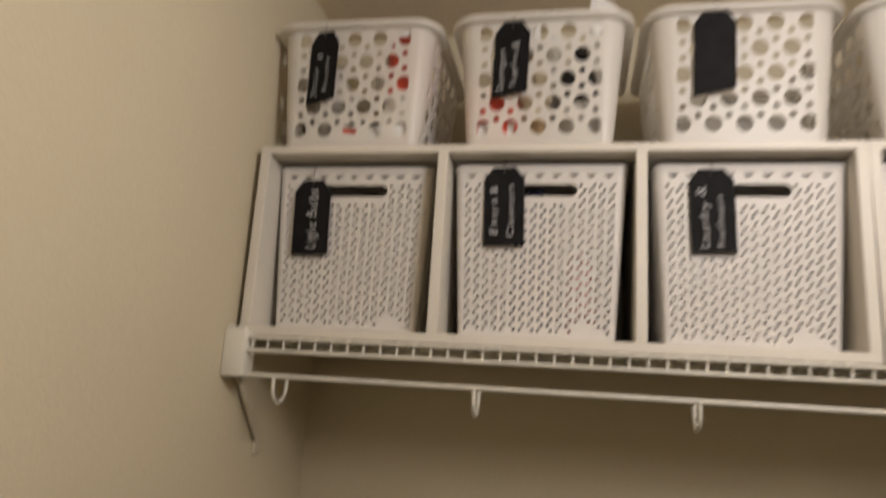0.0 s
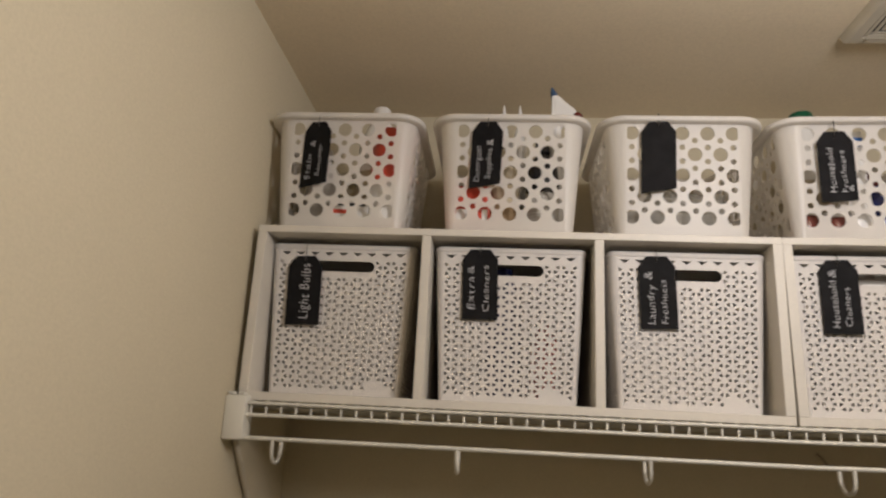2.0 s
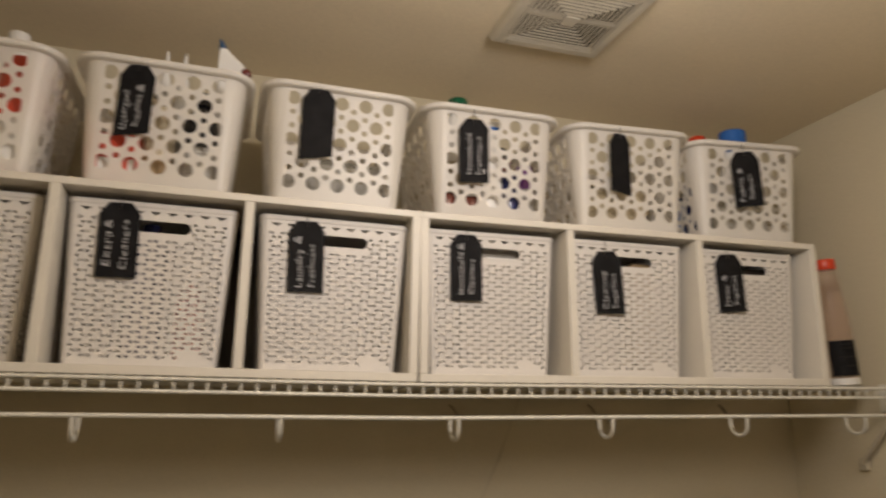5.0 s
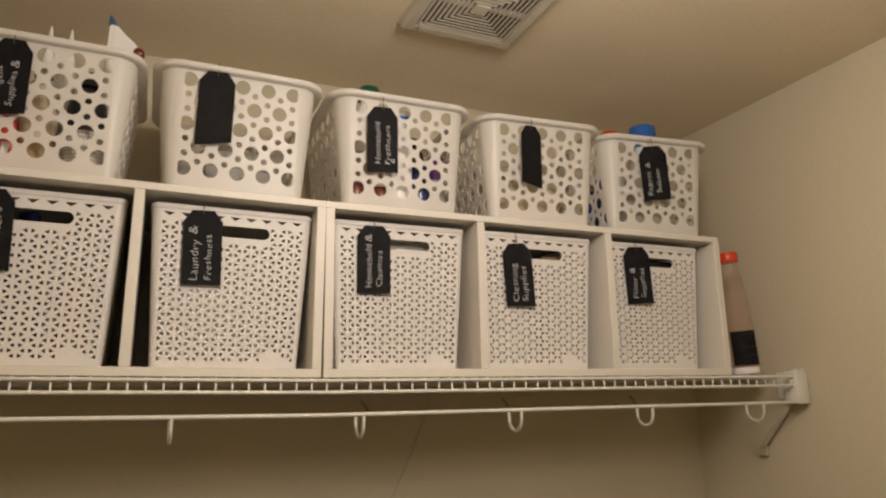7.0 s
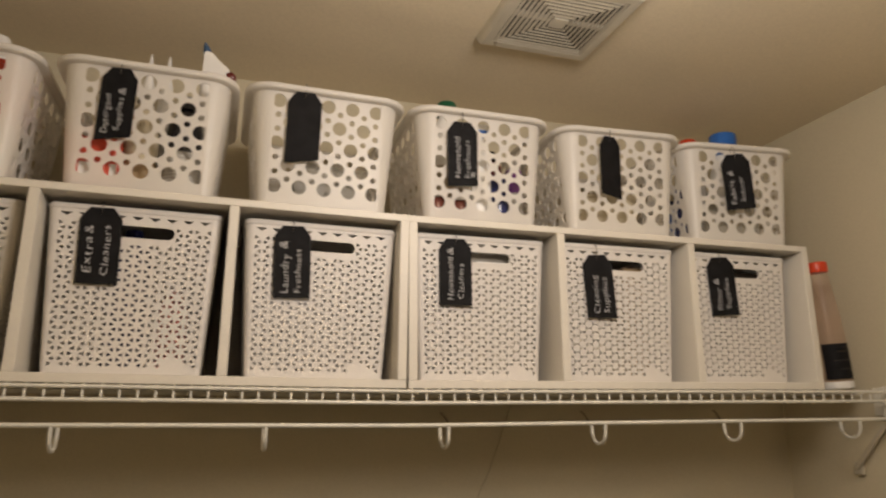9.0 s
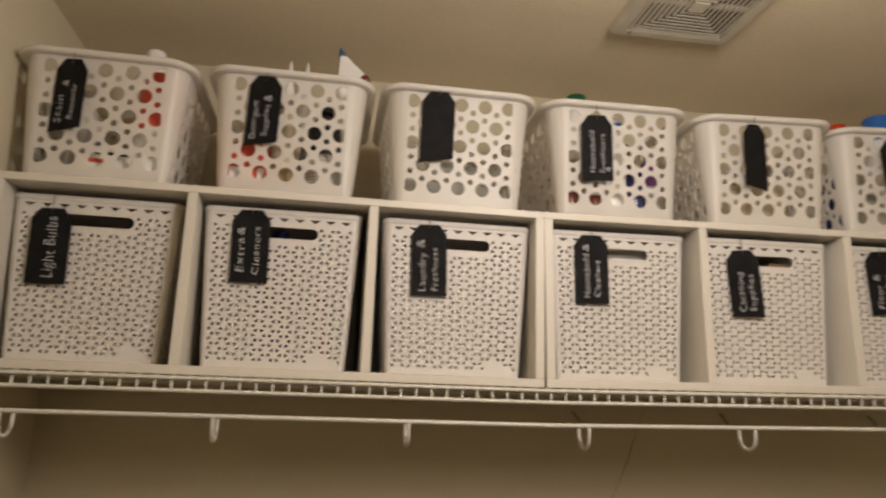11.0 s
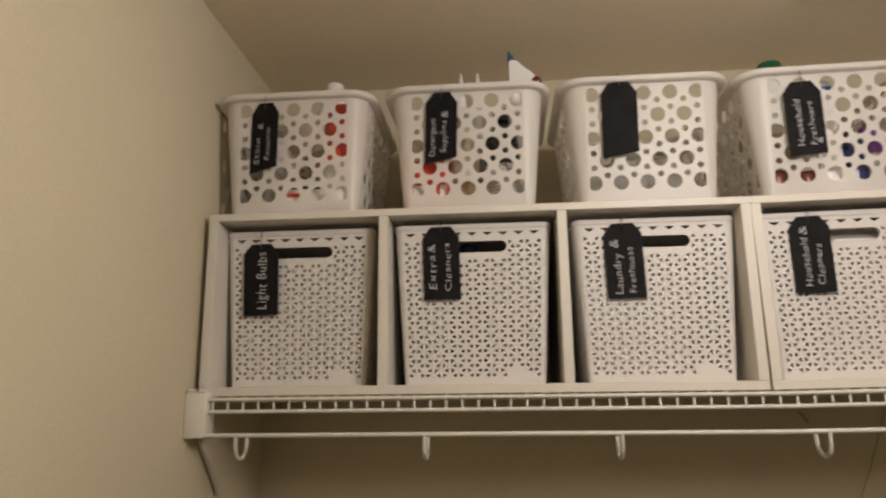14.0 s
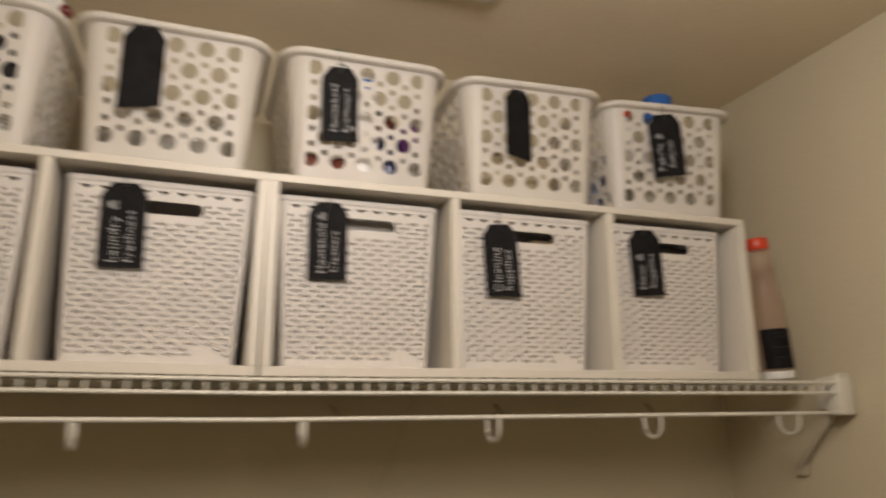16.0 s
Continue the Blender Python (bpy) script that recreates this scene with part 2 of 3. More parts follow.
# ---- wire shelf ----
def wire_shelf():
    s = thing("wire_shelf", "white vinyl-coated wire closet shelf with a hanging rod", "shelf")
    xa, xb = X_LEFT + 0.004, X_RIGHT - 0.004
    xs = [xa + (xb - xa) * k / 24 for k in range(25)]
    zt = SHELF_Z - 0.0055

    def run(name, y, z, r, label=""):
        part(name, tube(bmesh.new(), [(x, y, z + sag(x)) for x in xs], r), M_WIRE, s, label, smooth=True, angle=1.2)

    run("lip_wire", -0.014, zt + 0.0002, 0.0030)
    run("lip_wire", -0.014, zt - 0.0190, 0.0032)
    run("hanging_rod", -0.016, zt - 0.0560, 0.0036)
    for y in (0.09, 0.19, 0.29):
        run("long_wire", y, zt - 0.0015, 0.0028)
    # cross wires, bent down over the front lip
    bm = tube(bmesh.new(), [(0, 0.318, 0), (0, -0.006, 0), (0, -0.0105, -0.0015), (0, -0.0105, -0.024)], 0.0019, 6)
    first = part("cross_wire", bm, M_WIRE, s, smooth=True, angle=1.2)
    n = int((xb - xa - 0.04) / 0.0254)
    for k in range(n):
        x = xa + 0.038 + 0.0254 * k
        c = first if k == 0 else new("cross_wire", first.data)
        c.parent = s
        c.location = (x, 0, zt + 0.0034 + sag(x))
    # rod hooks
    pts = [(0, -0.016, -0.056)]
    pts += [(0, 0.008 - 0.024 * math.cos(a), -0.073 - 0.021 * math.sin(a)) for a in (math.pi * q / 8 for q in range(9))]
    pts += [(0, 0.033, -0.060)]
    hook = part("rod_hook", tube(bmesh.new(), pts, 0.0032, 8), M_WIRE, s, smooth=True, angle=1.2)
    for k in range(7):
        x = 0.0735 + 0.3028 * k
        c = hook if k == 0 else new("rod_hook", hook.data)
        c.parent = s
        c.location = (x, 0, zt + sag(x))
    # short dark slanted stubs at the wall, below the shelf
    clip = part("wall_stub", tube(bmesh.new(), [(-0.008, Y_BACK - 0.004, -0.040), (0.0, Y_BACK - 0.006, -0.048), (0.010, Y_BACK - 0.006, -0.062)], 0.0026, 6), M_STUB, s, "small dark slanted stub at the wall", smooth=True, angle=1.2)
    for k, x in enumerate((1.088, 1.44, 1.818)):
        c = clip if k == 0 else new("wall_stub", clip.data)
        c.parent = s
        c.location = (x, 0, SHELF_Z + sag(x))


wire_shelf()


def shelf_bracket(x, side):
    b = thing("shelf_bracket", "white plastic wall bracket holding the end of the wire shelf", "bracket", "shelf end brackets", pose(x, 0, SHELF_Z + sag(x)))
    w = 0.036
    x0, x1 = (0.0, w) if side > 0 else (-w, 0.0)
    part("cover", boxed(x0, x1, -0.024, 0.014, -0.066, 0.007, bevel=0.004), M_BRACKET, b, smooth=True)
    xo, xi = (0.0, 0.006) if side > 0 else (-0.004, 0.006)
    part("wall_plate", boxed(xo, xi, 0.012, 0.06, -0.056, 0.006, bevel=0.002), M_BRACKET, b)
    xb = 0.007 if side > 0 else -0.007
    brace = [(xb, 0.006, -0.046), (xb, 0.014, -0.054), (xb, 0.112, -0.161), (xb * 0.8, 0.122, -0.172)]
    part("brace", tube(bmesh.new(), brace, 0.0056, 10), M_BRACE, b, "slanting brace running down the side wall", smooth=True, angle=1.0)
    part("brace_foot", boxed(min(xo, xb * 0.6), max(xi, xb * 0.6), 0.112, 0.134, -0.188, -0.160, bevel=0.002), M_BRACE, b)
    cx = (x0 + x1) / 2
    part("clip", boxed(cx - 0.014, cx - 0.004, -0.024, -0.008, 0.007, 0.012, bevel=0.001), M_BRACKET, b)
    part("clip", boxed(cx + 0.004, cx + 0.014, -0.024, -0.008, 0.007, 0.012, bevel=0.001), M_BRACKET, b)


shelf_bracket(X_LEFT, 1)
shelf_bracket(X_RIGHT - 0.007, -1)


# ---- cube organizers ----
def cube_organizer(x):
    o = thing("cube_organizer", "low white laminate organizer with three open cubes on the wire shelf", "organizer", "cube organizers", seated(x + 0.4555, 0, SHELF_Z))
    w, t, d, h = 0.911, 0.016, 0.316, TOP_H
    p = (w - t) / 3
    tt, tb = 0.0125, 0.0145
    part("top_panel", boxed(-w / 2, w / 2, 0, d, h - tt, h, bevel=0.0008, seg=1), M_LAMINATE, o)
    part("bottom_panel", boxed(-w / 2, w / 2, 0, d, 0, tb, bevel=0.0008, seg=1), M_LAMINATE, o)
    for k in range(4):
        x0 = -w / 2 + p * k + (0.002 if k == 2 else 0)
        part("upright", boxed(x0, x0 + t, 0.0006 if k in (1, 2) else -0.0006, d, tb, h - tt, bevel=0.0008, seg=1), M_LAMINATE, o)
    part("back_panel", boxed(-w / 2 + 0.002, w / 2 - 0.002, d, d + 0.004, 0.002, h - 0.002), M_LAMINATE, o)


cube_organizer(0.0)
cube_organizer(0.915)


# ---- woven-look bins ----
A = 0.0160
SW = A * math.sqrt(3) / 2
NS = 16
V0 = 0.008


def cell(bm, tri, at, depth, keep=0.46):
    """One three-sided piece of the weave with its three-sided hole."""
    c = (Vector(tri[0]) + Vector(tri[1]) + Vector(tri[2])) / 3
    if ((c.x - 0.076) / 0.031) ** 2 + (c.y / 0.027) ** 2 < 1:
        bm.faces.new([bm.verts.new(at(*p, 0)) for p in tri])  # the plain patch at the foot
        return
    outer = [bm.verts.new(at(*p, 0)) for p in tri]
    inner = [(c + (Vector(p) - c) * keep) for p in tri]
    top = [bm.verts.new(at(p.x, p.y, 0)) for p in inner]
    low = [bm.verts.new(at(p.x, p.y, depth)) for p in inner]
    for k in range(3):
        j = (k + 1) % 3
        bm.faces.new((outer[k], outer[j], top[j], top[k]))
        bm.faces.new((top[k], top[j], low[j], low[k]))


def weave(bm, at, slot):
    u0 = -NS / 2 * SW
    for s in range(NS):
        rows = 13 if slot and 4 <= s < 12 else 15
        flip = s % 2
        ul, ur = u0 + s * SW, u0 + (s + 1) * SW
        if flip:
            ul, ur = ur, ul
        va, vb = V0, V0 + rows * A

        def order(*t):
            return t if not flip else t[::-1]

        for k in range(rows):
            cell(bm, order((ul, va + k * A), (ur, va + (k + 0.5) * A), (ul, va + (k + 1) * A)), at, 0.003)
            if k < rows - 1:
                cell(bm, order((ur, va + (k + 0.5) * A), (ur, va + (k + 1.5) * A), (ul, va + (k + 1) * A)), at, 0.003)
        for t in (((ul, va), (ur, va), (ur, va + A / 2)), ((ul, vb), (ur, vb - A / 2), (ur, vb))):
            bm.faces.new([bm.verts.new(at(*p, 0)) for p in order(*t)])
    vt = V0 + 15 * A
    # the row of flat notches under the rim
    n, wd = 9, NS * SW / 9
    for k in range(n):
        a, b, c = u0 + k * wd, u0 + (k + 1) * wd, u0 + (k + 0.5) * wd
        q = [bm.verts.new(at(*p, 0)) for p in ((a, vt), (b, vt), (b, vt + 0.016), (a, vt + 0.016))]
        h = [(c - 0.0085, vt + 0.0100), (c, vt + 0.0038), (c + 0.0085, vt + 0.0100)]
        i0 = [bm.verts.new(at(*p, 0)) for p in h]
        i1 = [bm.verts.new(at(*p, 0.0022)) for p in h]
        bm.faces.new((q[0], q[1], i0[1]))
        bm.faces.new((q[1], q[2], i0[2], i0[1]))
        bm.faces.new((q[2], q[3], i0[0], i0[2]))
        bm.faces.new((q[3], q[0], i0[1], i0[0]))
        for e in range(3):
            bm.faces.new((i0[e], i0[(e + 1) % 3], i1[(e + 1) % 3], i1[e]))
    # plain foot
    bm.faces.new([bm.verts.new(at(*p, 0)) for p in ((u0, 0), (-u0, 0), (-u0, V0), (u0, V0))])
    if slot:
        va = V0 + 13 * A
        loop_o = [(-4 * SW, va), (4 * SW, va), (4 * SW, vt), (-4 * SW, vt)]
        hw, r, vc = 0.0455, 0.0099, (va + vt) / 2 + 0.0005
        st = [(hw + r * math.sin(a), vc - r * math.cos(a)) for a in (math.pi * q / 8 for q in range(9))]
        st += [(-hw - r * math.sin(a), vc + r * math.cos(a)) for a in (math.pi * q / 8 for q in range(9))]
        holed(bm, loop_o, [st], at, 0.004)


def holed(bm, outer, holes, at, depth):
    """A flat sheet with holes cut through it, each with its own edge wall."""
    flat = bmesh.new()
    edges = []
    for ring in (outer, *holes):
        vs = [flat.verts.new((p[0], p[1], 0)) for p in ring]
        edges += [flat.edges.new((vs[k], vs[(k + 1) % len(vs)])) for k in range(len(vs))]
    bmesh.ops.triangle_fill(flat, use_beauty=False, use_dissolve=False, edges=edges, normal=(0, 0, 1))
    made = {v: bm.verts.new(at(v.co.x, v.co.y, 0)) for v in flat.verts}
    for f in flat.faces:
        bm.faces.new([made[v] for v in f.verts])
    flat.free()
    for ring in holes:
        a = [bm.verts.new(at(*p, 0)) for p in ring]
        b = [bm.verts.new(at(*p, depth)) for p in ring]
        for k in range(len(ring)):
            j = (k + 1) % len(ring)
            bm.faces.new((a[k], a[j], b[j], b[k]))


def corners(o, mat, ha0, hb0, ha1, hb1, fa, fb, z0, z1, steps=6, grow=1.0):
    """Four rounded corner strips between flat sides: half sizes below and above, half widths of the flats."""
    for qx, qy in ((1, 1), (-1, 1), (-1, -1), (1, -1)):
        bm = bmesh.new()
        rows = []
        for ha, hb, z, g in ((ha0, hb0, z0, 1.0), (ha1, hb1, z1, grow)):
            rows.append([bm.verts.new((qx * (fa * g + (ha - fa * g) * math.cos(t)), qy * (fb * g + (hb - fb * g) * math.sin(t)), z)) for t in (math.pi / 2 * k / steps for k in range(steps + 1))])
        for k in range(steps):
            bm.faces.new((rows[0][k], rows[0][k + 1], rows[1][k + 1], rows[1][k]))
        part("corner", bm, mat, o, smooth=True)


def rim_band(bm, ha, hb, fa, fb, profile, steps=6):
    """A moulded rim swept round a rounded rectangle; profile pairs are (outward, height)."""
    rings = []
    for o, z in profile:
        ring = []
        for q, (qx, qy) in enumerate(((1, 1), (-1, 1), (-1, -1), (1, -1))):
            ts = [math.pi / 2 * k / steps for k in range(steps + 1)]
            if q % 2:
                ts = ts[::-1]
            ring += [bm.verts.new((qx * (fa + (ha + o - fa) * math.cos(t)), qy * (fb + (hb + o - fb) * math.sin(t)), z)) for t in ts]
        rings.append(ring)
    for a, b in zip(rings, rings[1:]):
        for k in range(len(a)):
            j = (k + 1) % len(a)
            bm.faces.new((a[k], a[j], b[j], b[k]))


def make_bin():
    hb, ht, hz = 0.1180, 0.1335, 0.2645
    f = NS / 2 * SW
    o = thing("storage_bin", "white woven-look plastic bin with a slot handle in an organizer cube", "storage bin", "woven-look bins")

    def side(q, slot):
        bm = bmesh.new()
        rot = Matrix.Rotation(math.pi / 2 * q, 4, "Z")

        def at(u, v, d):
            return rot @ Vector((u * (1 + 0.08 * v / hz), -(hb + (ht - hb) * v / hz) + d, v))

        weave(bm, at, slot)
        bmesh.ops.remove_doubles(bm, verts=bm.verts, dist=0.00002)
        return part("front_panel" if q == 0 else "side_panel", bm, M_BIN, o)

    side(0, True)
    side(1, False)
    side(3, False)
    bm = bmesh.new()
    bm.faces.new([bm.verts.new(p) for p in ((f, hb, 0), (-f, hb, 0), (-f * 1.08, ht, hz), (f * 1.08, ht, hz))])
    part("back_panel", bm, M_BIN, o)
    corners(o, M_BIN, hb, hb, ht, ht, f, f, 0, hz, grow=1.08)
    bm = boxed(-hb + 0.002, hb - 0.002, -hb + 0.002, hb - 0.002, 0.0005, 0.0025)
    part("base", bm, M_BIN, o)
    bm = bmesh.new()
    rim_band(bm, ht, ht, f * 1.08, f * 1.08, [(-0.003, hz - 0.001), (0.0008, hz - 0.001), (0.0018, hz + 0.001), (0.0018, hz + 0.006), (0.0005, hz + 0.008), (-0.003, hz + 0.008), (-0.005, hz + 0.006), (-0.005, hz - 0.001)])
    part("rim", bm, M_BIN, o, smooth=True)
    return o


BINS = [(0.1500, 0.040), (0.4550, 0.033), (0.7605, 0.032), (1.0670, 0.032), (1.3620, 0.026), (1.6540, 0.026)]
first_bin = make_bin()
for k, (x, y) in enumerate(BINS):
    b = seated(x, y + 0.1335, SHELF_Z + 0.0147)
    if k == 0:
        first_bin.matrix_basis = b
    else:
        copy_thing(first_bin, b)


# ---- baskets with round holes ----
def make_basket():
    o = thing("storage_basket", "white plastic basket with round holes standing on the organizer", "basket", "round-hole baskets")
    h = 0.219
    a0, a1, b0, b1 = 0.1145, 0.1345, 0.128, 0.151
    fa, fb = 0.1000, 0.115
    px, pv, sv = 0.0445, 0.0388, 0.0259
    rl, rs, lo = 0.0128, 0.0055, 0.0402

    def ring(u, v, r, n, lim):
        pts = []
        for k in range(n):
            a = 2 * math.pi * k / n
            p = (max(-lim, min(lim, u + r * math.cos(a))), v + r * math.sin(a))
            if not pts or (abs(p[0] - pts[-1][0]) + abs(p[1] - pts[-1][1])) > 1e-5:
                pts.append(p)
        clean = [p for k, p in enumerate(pts) if not (abs(p[0]) >= lim - 1e-7 and abs(pts[k - 1][0]) >= lim - 1e-7 and abs(pts[(k + 1) % len(pts)][0]) >= lim - 1e-7)]
        return clean

    def holes(cols_a, cols_b, lim):
        out = []
        for row in range(5):
            v = lo + pv * row
            for c in (cols_b if row % 2 else cols_a):
                out.append(ring(c * px, v, rl, 18, lim))
                for s in (-1, 1):
                    w = v + s * sv
                    if lo - 0.004 < w < lo + 4 * pv + 0.004 and abs(c * px) + rs < lim + 0.003:
                        out.append(ring(c * px, w, rs, 10, lim))
        return [r for r in out if len(r) > 3]

    front = holes((-2, -1, 0, 1, 2), (-1.5, -0.5, 0.5, 1.5), 0.0975)
    long = holes((-2.5, -1.5, -0.5, 0.5, 1.5, 2.5), (-2, -1, 0, 1, 2), 0.1120)
    for q, hs, f, c0, c1 in ((0, front, fa, b0, b1), (1, long, fb, a0, a1), (2, front, fa, b0, b1), (3, long, fb, a0, a1)):
        bm = bmesh.new()
        rot = Matrix.Rotation(math.pi / 2 * q, 4, "Z")

        def at(u, v, d):
            return rot @ Vector((u, -(c0 + (c1 - c0) * v / h) + d, v))

        holed(bm, [(-f, 0), (f, 0), (f, h), (-f, h)], hs, at, 0.0022)
        bmesh.ops.remove_doubles(bm, verts=bm.verts, dist=0.00002)
        part("side_panel" if q % 2 else "end_panel", bm, M_BASKET, o)
    corners(o, M_BASKET, a0, b0, a1, b1, fa, fb, 0, h, 8)
    part("base", boxed(-a0 + 0.004, a0 - 0.004, -b0 + 0.004, b0 - 0.004, 0.0006, 0.003), M_BASKET, o)
    bm = bmesh.new()
    rim_band(bm, a1, b1, fa, fb, [(-0.002, h - 0.006), (0.0115, h - 0.0065), (0.0138, h - 0.0050), (0.0148, h - 0.001), (0.0138, h + 0.003), (0.010, h + 0.005), (-0.001, h + 0.005), (-0.002, h + 0.002), (-0.002, h - 0.006)], 8)
    part("rim", bm, M_BASKET, o, smooth=True, angle=1.0)
    return o


BASKETS = [(0.1390, 0.4), (0.4525, 0), (0.7595, 0), (1.0670, 0), (1.3860, -3.5), (1.6930, -6.0)]
BY = 0.161
TOP_Z = SHELF_Z + TOP_H
first_basket = make_basket()
for k, (x, rz) in enumerate(BASKETS):
    b = seated(x, BY, TOP_Z + 0.0003, rz)
    if k == 0:
        first_basket.matrix_basis = b
    else:
        copy_thing(first_basket, b)


# ---- chalkboard tags ----
def written(text, length, height):
    """The letters of one handwritten line as a mesh, length along x, from the origin."""
    cu = bpy.data.curves.new("writing", "FONT")
    cu.body, cu.size, cu.shear, cu.space_character = text, 1.0, 0.08, 1.08
    cu.offset = -0.013
    cu.resolution_u = 3
    tmp = bpy.data.objects.new("writing", cu)
    scene.collection.objects.link(tmp)
    bpy.context.view_layer.update()
    me = bpy.data.meshes.new_from_object(tmp.evaluated_get(bpy.context.evaluated_depsgraph_get()))
    bpy.data.objects.remove(tmp)
    co = np.zeros(len(me.vertices) * 3)
    me.vertices.foreach_get("co", co)
    co = co.reshape(-1, 3)
    co[:, 0] -= co[:, 0].min()
    k = length / co[:, 0].max()
    co[:, 0] *= k
    co[:, 1] *= height / 0.72
    co[:, 1] += 0.0009 * np.sin(co[:, 0] * 160.0 + len(text))
    me.vertices.foreach_set("co", co.ravel())
    return me


def tag(name_label, hole, bottom_z, lean, yaw, lines, wire=0.02, w=0.058, pitch=0.0, skew=0.0):
    """A black tag hanging from its hole; lean turns it in its plane, yaw about the upright."""
    hgt = hole[2] - bottom_z + 0.008
    t = thing("hanging_tag", name_label, "tag", "chalkboard tags",
              pose(*hole) @ Matrix.Rotation(radians(-yaw), 4, "Z") @ Matrix.Rotation(radians(lean), 4, "Y") @ Matrix.Rotation(radians(pitch), 4, "X"))
    z1, z0, c = 0.008, 0.008 - hgt, 0.019
    outline = [(-w / 2, z0 - skew), (w / 2, z0 + skew), (w / 2, z1 - c), (w / 2 - c * 0.72, z1), (-w / 2 + c * 0.72, z1), (-w / 2, z1 - c)]
    hole_ring = [(0.0026 * math.cos(a), 0.0026 * math.sin(a)) for a in (2 * math.pi * k / 10 for k in range(10))]
    bm = bmesh.new()
    holed(bm, outline, [hole_ring], lambda u, v, d: Vector((u, d, v)), 0.0018)
    holed(bm, outline, [], lambda u, v, d: Vector((u, 0.0018, v)), 0)
    n = len(outline)
    a = [bm.verts.new((p[0], 0, p[1])) for p in outline]
    b = [bm.verts.new((p[0], 0.0018, p[1])) for p in outline]
    for k in range(n):
        bm.faces.new((a[k], b[k], b[(k + 1) % n], a[(k + 1) % n]))
    part("board", bm, M_BOARD, t)
    pts = [(0, 0.004, -0.003), (0, -0.001, 0.0), (0.0004, -0.0016, 0.006), (0.0006, -0.0012, wire), (0.0005, 0.004, wire + 0.005), (0.0003, 0.012, wire + 0.005), (0, 0.015, wire - 0.004)]
    part("wire_hook", tube(bmesh.new(), pts, 0.0007, 6), M_HOOK, t, "thin dark wire loop over the edge", smooth=True, angle=1.4)
    for text, length, height, off, up in lines:
        me = written(text, length, height)
        me.materials.append(M_CHALK)
        ob = new("writing", me)
        ob.parent = t
        ob["label"] = "white chalk handwriting"
        ob.matrix_basis = Matrix.Translation((off, -0.0005, z0 + up)) @ Matrix(((0, -1, 0, 0), (0, 0, -1, 0), (1, 0, 0, 0), (0, 0, 0, 1)))


BLANK = "blank black chalkboard tag wired to a basket rim"
WORD = "black chalkboard tag with white handwriting wired to a basket rim"
BINTAG = "black chalkboard tag with white handwriting wired to a bin"
tag(WORD, (0.094, 0.000, 2.231), 2.117, 5, 16, [("Stain", 0.048, 0.0125, -0.008, 0.010), ("&", 0.011, 0.0120, -0.002, 0.074), ("Remover", 0.060, 0.0105, 0.013, 0.018)], w=0.056, skew=0.006, pitch=6)
tag(WORD, (0.411, 0.000, 2.233), 2.119, 3.4, 10, [("Detergent", 0.068, 0.0115, -0.010, 0.008), ("Supplies", 0.056, 0.0105, 0.010, 0.014), ("&", 0.012, 0.013, 0.013, 0.076)], w=0.057, skew=0.005, pitch=6)
tag(BLANK, (0.717, 0.000, 2.234), 2.114, 1.2, 6, [], w=0.060, skew=0.005, pitch=6)
tag(WORD, (1.017, 0.000, 2.217), 2.099, -2, 2, [("Household", 0.080, 0.0120, -0.0045, 0.016), ("Freshners", 0.074, 0.0105, 0.0145, 0.016), ("&", 0.010, 0.009, 0.0245, 0.018)], wire=0.026, w=0.060, skew=0.001, pitch=6)
tag(BLANK, (1.341, 0.000, 2.228), 2.111, -5, -14, [], w=0.056, skew=-0.005, pitch=6)
tag(WORD, (1.650, -0.004, 2.224), 2.109, -5.5, 16, [("Fabric &", 0.074, 0.0125, -0.009, 0.012), ("Softner", 0.056, 0.0115, 0.012, 0.016)], w=0.064, pitch=6)
for (x, y), hx, hz_, bz, lean, yaw, skew, lines in zip(
        BINS, (0.0845, 0.4032, 0.7095, 1.0103, 1.3075, 1.6035), (1.979, 1.996, 1.990, 1.990, 1.978, 1.993), (1.861, 1.8785, 1.871, 1.8715, 1.8595, 1.877), (-0.5, -0.7, -1.2, -1, -4.5, -4), (2, 2, 2, 3, 4, 8), (0, 0, 0, 0, -0.002, 0),
        ([("Light Bulbs", 0.100, 0.0185, 0.010, 0.011)],
         [("Extra", 0.058, 0.0130, -0.010, 0.018), ("&", 0.013, 0.013, -0.010, 0.082), ("Cleaners", 0.082, 0.0115, 0.0155, 0.014)],
         [("Laundry", 0.068, 0.0135, -0.006, 0.008), ("&", 0.014, 0.015, -0.008, 0.086), ("Freshness", 0.076, 0.0115, 0.015, 0.009)],
         [("Household", 0.080, 0.0125, -0.0047, 0.011), ("&", 0.014, 0.013, -0.004, 0.096), ("Cleaners", 0.066, 0.0115, 0.015, 0.013)],
         [("Cleaning", 0.076, 0.0130, -0.004, 0.010), ("Supplies", 0.070, 0.0125, 0.016, 0.010)],
         [("Floor", 0.046, 0.0130, -0.005, 0.012), ("&", 0.013, 0.013, -0.007, 0.066), ("Supplies", 0.064, 0.0120, 0.014, 0.014)])):
    tag(BINTAG, (hx, y - 0.006, hz_), bz, lean, yaw, lines, wire=0.026 if hz_ < 1.985 else 0.014, w=0.0625, pitch=2.5, skew=skew)


